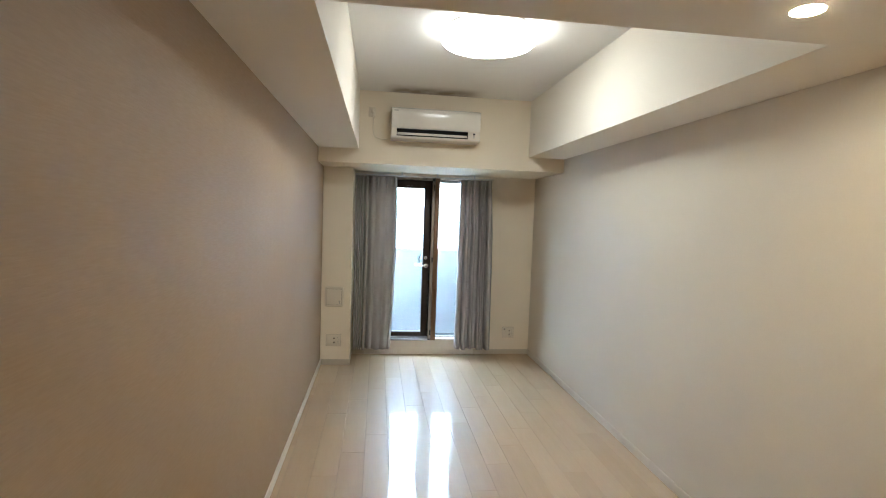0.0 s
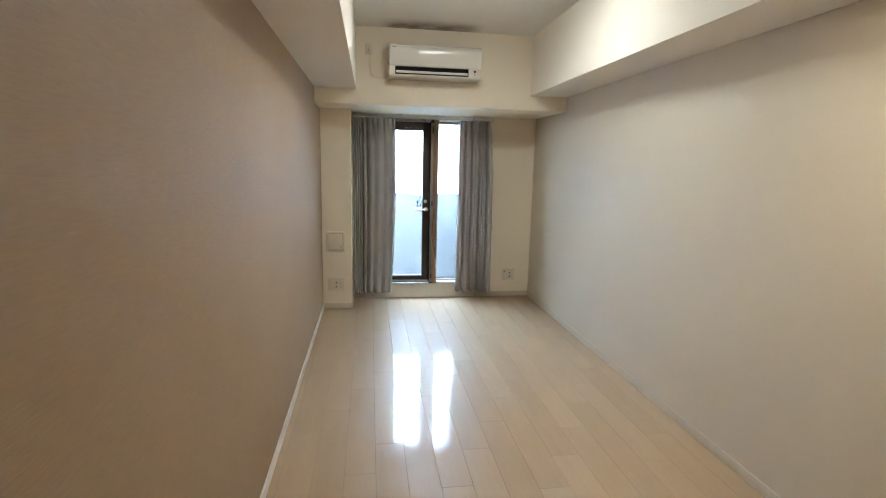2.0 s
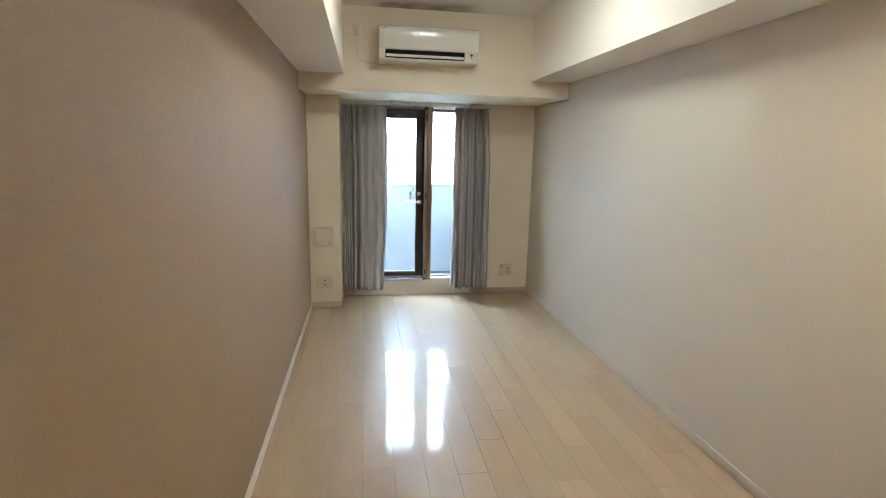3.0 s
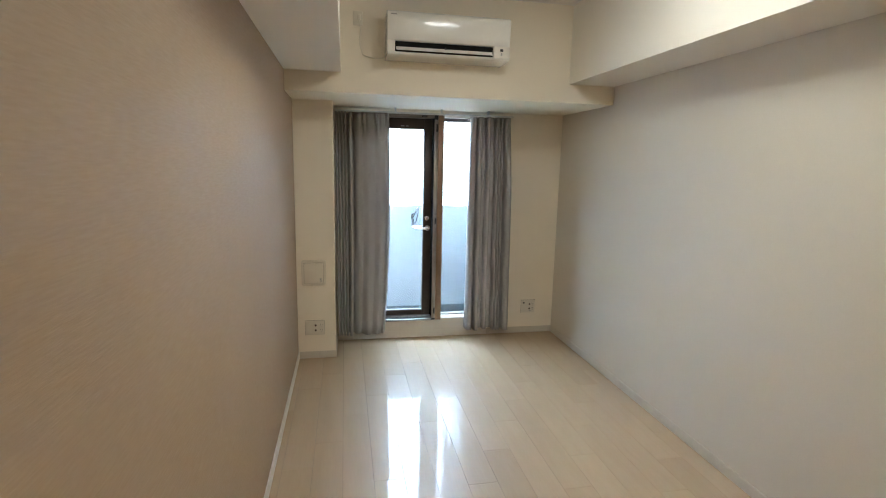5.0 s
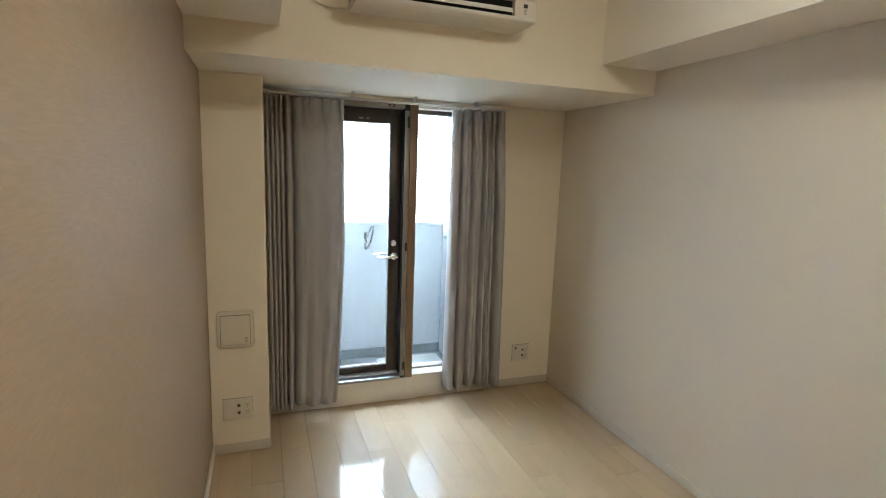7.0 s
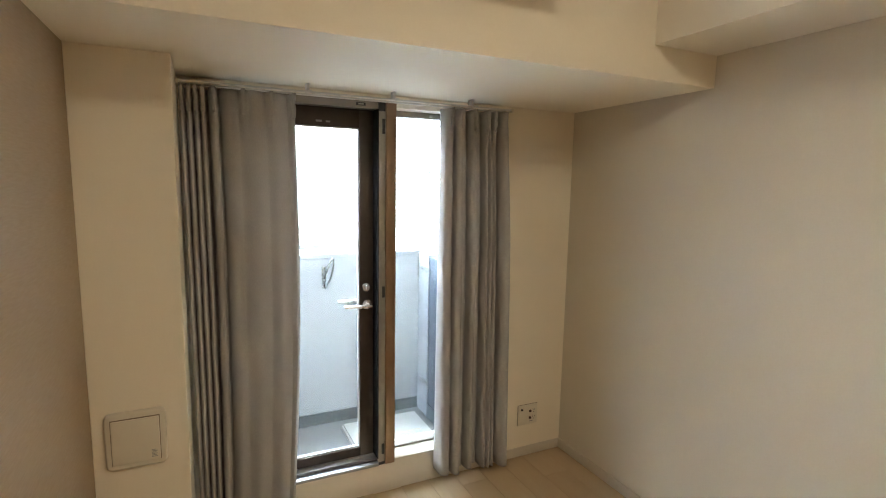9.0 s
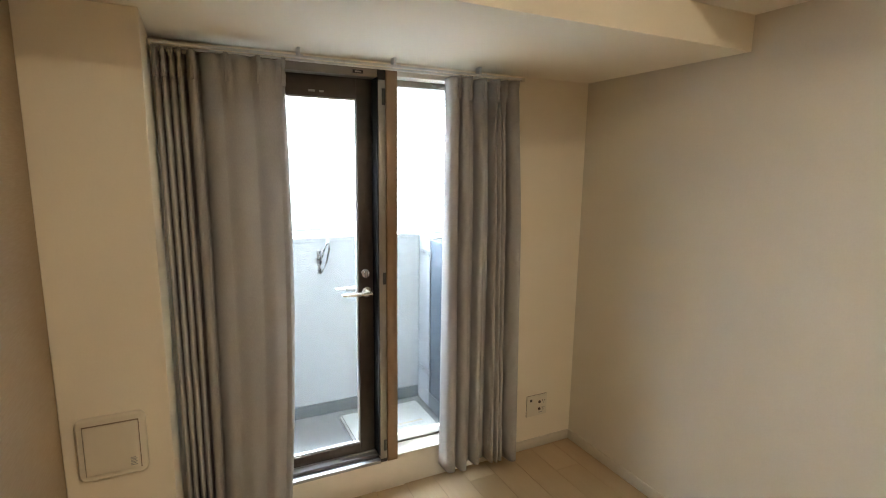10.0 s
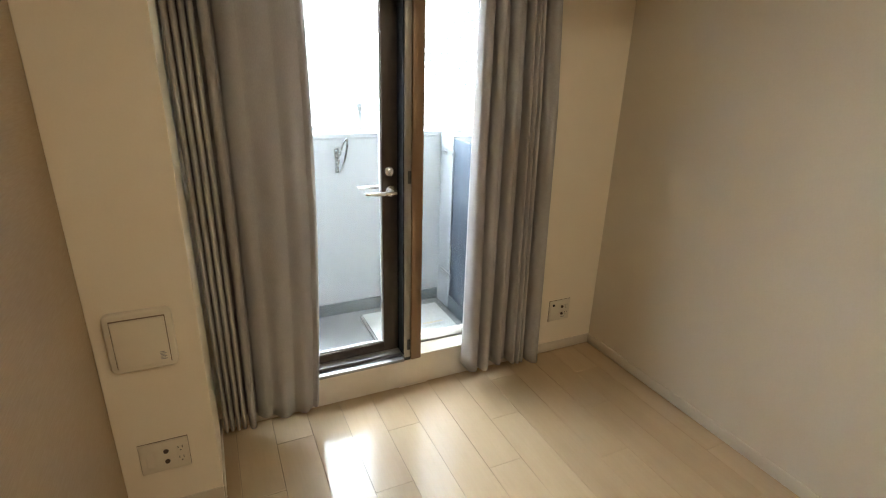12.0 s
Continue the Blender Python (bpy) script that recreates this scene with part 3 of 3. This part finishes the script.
part("lower_marking", boxed(0.76, 0.83, AY + 0.0032, AY + 0.006, 2.254, 2.258), M_GREY, lower)
grille = bmesh.new()
for i in range(14):
    box(grille, AX0 + 0.06 + i * 0.049, AX0 + 0.10 + i * 0.049, 4.56, 4.70, 2.5125, 2.517)
part("intake_grille", grille, M_AC, ac)
ac.location += Vector((0.008, 0, 0.008))

outlet = thing("ac_outlet", (0.475, YF, 2.50), "small ivory wall outlet with a plug for the air conditioner", "outlet")
part("plate", boxed(0.443, 0.505, YF - 0.007, YF, 2.455, 2.545, 0.004, 3), M_PLASTIC, outlet, smooth=40)
part("plug", boxed(0.468, 0.492, YF - 0.034, YF - 0.007, 2.484, 2.52, 0.005, 3), M_PLASTIC, outlet, smooth=40)
cord = thing("power_cord", (0.50, YF, 2.26), "thin ivory power cord drooping to the air conditioner", "cord")
pts = []
for i in range(25):
    u = i / 24
    if u < 0.6:
        w = u / 0.6
        pts.append((0.480 + 0.016 * w + 0.006 * math.sin(7 * w), YF - 0.014, 2.484 - 0.20 * w))
    else:
        w = (u - 0.6) / 0.4
        pts.append((0.496 + 0.148 * w, YF - 0.012, 2.284 - 0.028 * math.sin(math.pi * min(1, 0.7 * w + 0.05)) * 1.0))
part("cable", tube(pts, 0.0032, 8), M_PLASTIC, cord, smooth=180)


# ---- ceiling lamp and downlight ----
lamp_c = (1.18, 3.0)
lamp = thing("ceiling_lamp", (lamp_c[0], lamp_c[1], ZC), "round white opal ceiling lamp, switched on", "ceiling lamp")
part("base", lathe([(0.0, ZC), (0.25, ZC), (0.262, ZC - 0.010), (0.262, ZC - 0.028), (0.0, ZC - 0.028)], lamp_c), M_AC, lamp, smooth=40)
part("diffuser_rim", lathe([(0.2625, ZC - 0.027), (0.276, ZC - 0.029), (0.284, ZC - 0.040), (0.287, ZC - 0.058), (0.283, ZC - 0.074), (0.262, ZC - 0.074)], lamp_c),
     M_LAMPRIM, lamp, "dimmer opal rim of the diffuser", 180)
part("diffuser", lathe([(0.0, ZC - 0.0745), (0.2825, ZC - 0.0745), (0.270, ZC - 0.088), (0.21, ZC - 0.099), (0.12, ZC - 0.105), (0.0, ZC - 0.107)], lamp_c),
     M_LAMP, lamp, "glowing opal diffuser", 180)


def downlight(x, y):
    ob = thing("downlight", (x, y, ZS), "small recessed warm downlight, switched on", "downlight", "downlights in the lowered ceiling")
    part("rim", lathe([(0.046, ZS), (0.0455, ZS - 0.0015), (0.042, ZS - 0.002), (0.0402, ZS - 0.0005)], (x, y), 40), M_AC, ob, smooth=60)
    part("lens", lathe([(0.0, ZS - 0.003), (0.040, ZS - 0.003), (0.040, ZS - 0.001), (0.0, ZS - 0.001)], (x, y), 40), M_DL, ob, "glowing warm lens")
    return ob


downlight(1.69, 1.232)


# ---- wall plates ----
vent = thing("wall_vent", (0.135, YC, 0.71), "square ivory plastic wall vent cover on the column", "vent cover")
vx0, vx1, vz0, vz1 = 0.038, 0.226, 0.606, 0.812
bm = bmesh.new()
box(bm, vx0, vx1, YC - 0.018, YC, vz0, vz1)
es = [e for e in bm.edges if abs(e.verts[0].co.y - e.verts[1].co.y) > 1e-6]
bmesh.ops.bevel(bm, geom=es, offset=0.022, segments=6, affect='EDGES', profile=0.5)
es = [e for e in bm.edges if all(abs(v.co.y - (YC - 0.018)) < 1e-6 for v in e.verts)]
bmesh.ops.bevel(bm, geom=es, offset=0.008, segments=4, affect='EDGES', profile=0.5)
rim = part("frame", bm, M_PLASTIC, vent, smooth=50)
# brown sheet drawn as the shade between frame and flap
part("recess", boxed(vx0 + 0.019, vx1 - 0.019, YC - 0.0195, YC - 0.0178, vz0 + 0.021, vz1 - 0.021), M_GAP, vent, "brown sheet painted as the shaded gap round the flap")
vent_flap = part("flap", boxed(vx0 + 0.021, vx1 - 0.021, YC - 0.0265, YC - 0.0196, vz0 + 0.023, vz1 - 0.0235, 0.003, 3), M_PLASTIC, vent, smooth=50)
for k in range(6):
    part("print_line", boxed(0.178, 0.196 - (0.004 if k % 2 else 0), YC - 0.0271, YC - 0.0265, 0.641 + k * 0.005, 0.6435 + k * 0.005), M_GREY, vent_flap)


def multi_outlet(x0, x1, z0, z1, y, label, tv, cells):
    """A wide plate: blank module, two round sockets, a pair of mains sockets."""
    ob = thing("wall_outlet", ((x0 + x1) / 2, y, z0), label, "outlet", "wall outlets")
    part("plate", boxed(x0, x1, y - 0.0078, y, z0, z1, 0.0022, 3), M_PLASTIC, ob, smooth=40)
    # slightly larger brown backing draws the shadow line at the plate's edge
    part("joint", boxed(x0 - 0.0012, x1 + 0.0012, y - 0.0022, y, z0 - 0.0012, z1 + 0.0014), M_GAP, ob, "brown backing painted as the shadow line round the plate")
    zc = (z0 + z1) / 2
    modules = {}
    for xc, w in cells:
        modules[xc] = part("module", boxed(xc - w / 2, xc + w / 2, y - 0.0095, y - 0.0079, zc - 0.034, zc + 0.034, 0.001), M_PLASTIC, ob)
    for dz in (0.021, -0.021):
        bm = tube([(tv, y - 0.0094, zc + dz), (tv, y - 0.014, zc + dz)], [0.0085, 0.007], 16)
        part("round_socket", bm, M_SOCKET, modules.get(tv, ob), "dark round aerial socket", 40)
        xm = cells[-1][0]
        for dx in (-0.0065, 0.0065):
            part("slot", boxed(xm + dx - 0.0012, xm + dx + 0.0012, y - 0.0102, y - 0.0094, zc + dz + 0.001, zc + dz + 0.010), M_DARK, modules[xm])
        part("earth_hole", tube([(xm, y - 0.0094, zc + dz - 0.008), (xm, y - 0.0102, zc + dz - 0.008)], 0.0026, 10), M_DARK, modules[xm])
    return ob


multi_outlet(0.058, 0.207, 0.196, 0.316, YC, "wide ivory outlet plate with aerial and mains sockets, on the column", 0.138, [(0.088, 0.024), (0.138, 0.024), (0.182, 0.028)])
ol = multi_outlet(2.013, 2.148, 0.196, 0.318, YB, "ivory outlet plate with mains and aerial sockets, near the corner", 2.095, [(2.035, 0.024), (2.122, 0.024)])
part("jack", boxed(2.030, 2.044, YB - 0.0105, YB - 0.0094, 0.286, 0.300), M_DARK, ol, "dark jack")
part("print_line", boxed(2.092, 2.118, YB - 0.0084, YB - 0.0079, 0.212, 0.2155), M_GREY, ol)


# ---- balcony ----
# unseen outer wall, added to block sky and sun behind the balcony
bm = bmesh.new()
box(bm, -7, XL - T, 5.62, YO, -12, 10)
box(bm, XR + T, 9, 5.62, YO, -12, 10)
box(bm, XL - T, XR + T, 5.62, YO, ZC + 0.1005, 10)
box(bm, XL - T, XR + T, 5.62, YO, -12, -0.125)
structure("facade_light_block", bm, M_PARAPET, "unseen pale grey outer wall added to keep light off the balcony", "wall")
structure("balcony_floor", boxed(-0.9, 2.8, YO - 0.005, 6.9, BZ - 0.15, BZ), M_BFLOOR, "grey textured balcony floor sheet", "balcony floor")
bm = boxed(-0.9, 2.8, YP, YP + 0.14, BZ, ZP - 0.03)
structure("parapet", bm, M_PARAPET, "pale grey rendered balcony parapet wall", "parapet")
structure("parapet_cap", boxed(-0.9, 2.8, YP - 0.01, YP + 0.15, ZP - 0.03, ZP, 0.004), M_PARAPET, "pale grey coping on the parapet", "coping")
structure("balcony_skirt", boxed(-0.9, 1.799, YP - 0.012, YP, BZ, BZ + 0.085, 0.003), M_GUTTER, "dark waterproof skirting at the parapet foot", "skirting")
structure("balcony_side_wall", boxed(-0.95, -0.9, YO, 6.9, BZ, 2.2), M_PARAPET, "plain pale grey balcony end wall", "wall")
structure("pier", boxed(1.800, 1.95, 6.462, YP - 0.0105, BZ, ZP - 0.012, 0.003), M_PARAPET, "short pale rendered stub wall at the parapet end", "pier")

partition = thing("balcony_partition", (1.81, 6.14, BZ), "slate blue balcony partition board with grey metal brackets", "partition")
part("board", boxed(1.806, 1.814, 5.81, 6.452, 0.02, 1.098, 0.001), M_PANEL, partition)
part("edge_strip", boxed(1.801, 1.819, 6.4525, 6.4615, BZ, 1.098, 0.001), M_ZINC, partition, "grey metal edge strip")
for z in (1.005, 0.165):
    bm = bmesh.new()
    box(bm, 1.7925, 1.7995, 6.425, 6.585, z - 0.022, z + 0.022, 0.002)
    for y in (6.445, 6.53, 6.565):
        tube([(1.7925, y, z), (1.7865, y, z)], 0.008, 8, bm)
    part("bracket", bm, M_ZINC, partition, "grey steel bracket with bolts")
part("foot_rail", boxed(1.797, 1.819, 5.81, 6.4515, BZ, 0.019, 0.002), M_GUTTER, partition, "dark foot rail")

hatch = thing("escape_hatch", (1.48, 6.2, BZ), "white steel hatch cover with worn lettering on the balcony floor", "hatch")
part("rim", boxed(1.185, 1.735, 5.93, 6.52, BZ, BZ + 0.022, 0.004), M_ALU, hatch)
lid = part("lid", boxed(1.195, 1.725, 5.94, 6.51, BZ + 0.0225, BZ + 0.038, 0.005, 3), M_HATCH, hatch, smooth=40)
rnd = random.Random(4)
for row, (y0, w) in enumerate(((6.235, 0.016), (6.19, 0.03))):
    x = 1.33
    while x < 1.66:
        step = rnd.uniform(0.018, 0.034)
        part("lettering_bar", boxed(x, x + step * 0.62, y0, y0 + w, BZ + 0.0381, BZ + 0.0388), M_PRINT if row else M_PRINT2, lid)
        x += step

hook = thing("laundry_pole_hook", (1.110, YP, 0.9), "grey metal folding laundry pole bracket on the parapet", "pole bracket")
part("back_plate", boxed(1.090, 1.116, YP - 0.008, YP, 0.888, 1.042, 0.003, 3), M_HOOK, hook, "bright metal back plate", 40)
part("pivot", boxed(1.094, 1.112, YP - 0.030, YP - 0.008, 0.900, 0.955, 0.004), M_ZINC, hook)
ring = []
for i in range(25):
    a = 2 * math.pi * i / 24
    along, across = 0.5 - 0.5 * math.cos(a), 0.017 * math.sin(a)
    ring.append((1.108 + 0.042 * along + across, YP - 0.024 - 0.05 * along, 0.895 + 0.205 * along - 0.25 * across))
part("arm", tube(ring, 0.0055, 8), M_HOOK, hook, "bright metal looped arm", 60)

tw = structure("tiled_wall", boxed(1.96, 2.16, YO, 9.02, BZ - 0.1, 4.2), M_GROUT, "white mosaic tiled outer wall beyond the partition", "wall")
structure("backdrop", boxed(-420, 420, 90, 91, -60, 420), M_SKY, "bright overcast sky beyond the balcony", "sky")
structure("ground", boxed(-300, 300, 6.95, 300, -12.2, -12), M_BFLOOR, "distant grey ground far below the balcony", "ground")

far = thing("distant_building", (4, 34, -12), "pale flat-roofed building far beyond the parapet", "building")
part("wall", boxed(-9, 15, 30, 40, -12, -2.15), M_FAR, far)
part("roof_slab", boxed(-9.2, 15.2, 29.8, 40.2, -2.15, -1.98), M_FAR, far)
part("roof_vent", boxed(4.95, 6.40, 30.6, 31.4, -1.98, -1.74), M_HATCH, far, "low grey roof vent")
mast = boxed(7.86, 8.06, 30.5, 30.7, -1.98, -0.95, 0.02)
box(mast, 7.80, 8.12, 30.44, 30.76, -0.95, -0.55, 0.04)
part("roof_mast", mast, M_HATCH, far, "pale roof mast with a small tank")
for x in (-6.5, -2.5, 1.5, 5.5, 9.5, 13.0):
    part("window", boxed(x - 0.8, x + 0.8, 29.96, 30.0, -5.2, -3.6), M_ZINC, far)

# tiles on the wall beyond the partition: those in view over it
tm = bmesh.new()
tz = 0.95
while tz < 2.6:
    ty = 5.85
    while ty < 8.97:
        box(tm, 1.955, 1.9602, ty, ty + 0.089, tz, tz + 0.039)
        ty += 0.097
    tz += 0.047
tiles = finish("tile_field", tm, M_TILE)
tiles.parent = tw
tagged(tiles, "white glazed mosaic tiles", kind="stuff")

# ---- floor boards ----
PW, PL, PX = 0.154, 0.957, 0.046
JOINT = {0: 2.705, 1: 2.94, 2: 2.275, 3: 2.54, 4: 2.86, 5: 5.0, 6: 5.31, 7: 2.72, 8: 4.94, 9: 2.33, 10: 2.60, 11: 4.81, 12: 2.23, 13: 2.49, 14: 2.75, -1: 2.40}
board_meshes = {}


def board_mesh(w, l):
    key = (round(w, 4), round(l, 4))
    if key not in board_meshes:
        g, b = 0.0006, 0.0004
        bm = bmesh.new()
        lo = [bm.verts.new(c) for c in ((g, g, -0.0115), (w - g, g, -0.0115), (w - g, l - g, -0.0115), (g, l - g, -0.0115))]
        mid = [bm.verts.new((v.co.x, v.co.y, -b)) for v in lo]
        up = [bm.verts.new(c) for c in ((g + b, g + b, 0), (w - g - b, g + b, 0), (w - g - b, l - g - b, 0), (g + b, l - g - b, 0))]
        for a, c in ((lo, mid), (mid, up)):
            for k in range(4):
                bm.faces.new((a[k], a[(k + 1) % 4], c[(k + 1) % 4], c[k]))
        bm.faces.new(up)
        me = bpy.data.meshes.new("board")
        bm.to_mesh(me)
        bm.free()
        me.materials.append(M_FLOOR)
        board_meshes[key] = me
    return board_meshes[key]


for k in range(-1, 15):
    xa, xb = max(XL, PX + k * PW), min(XR, PX + (k + 1) * PW)
    y = JOINT[k]
    while y > Y0:
        y -= PL
    while y < YB:
        ya, yb = max(y, Y0), min(y + PL, YB)
        if yb - ya > 0.02:
            ob = new("board", board_mesh(xb - xa, yb - ya))
            ob.location = (xa, ya, 0)
            ob.parent = floor
        y += PL
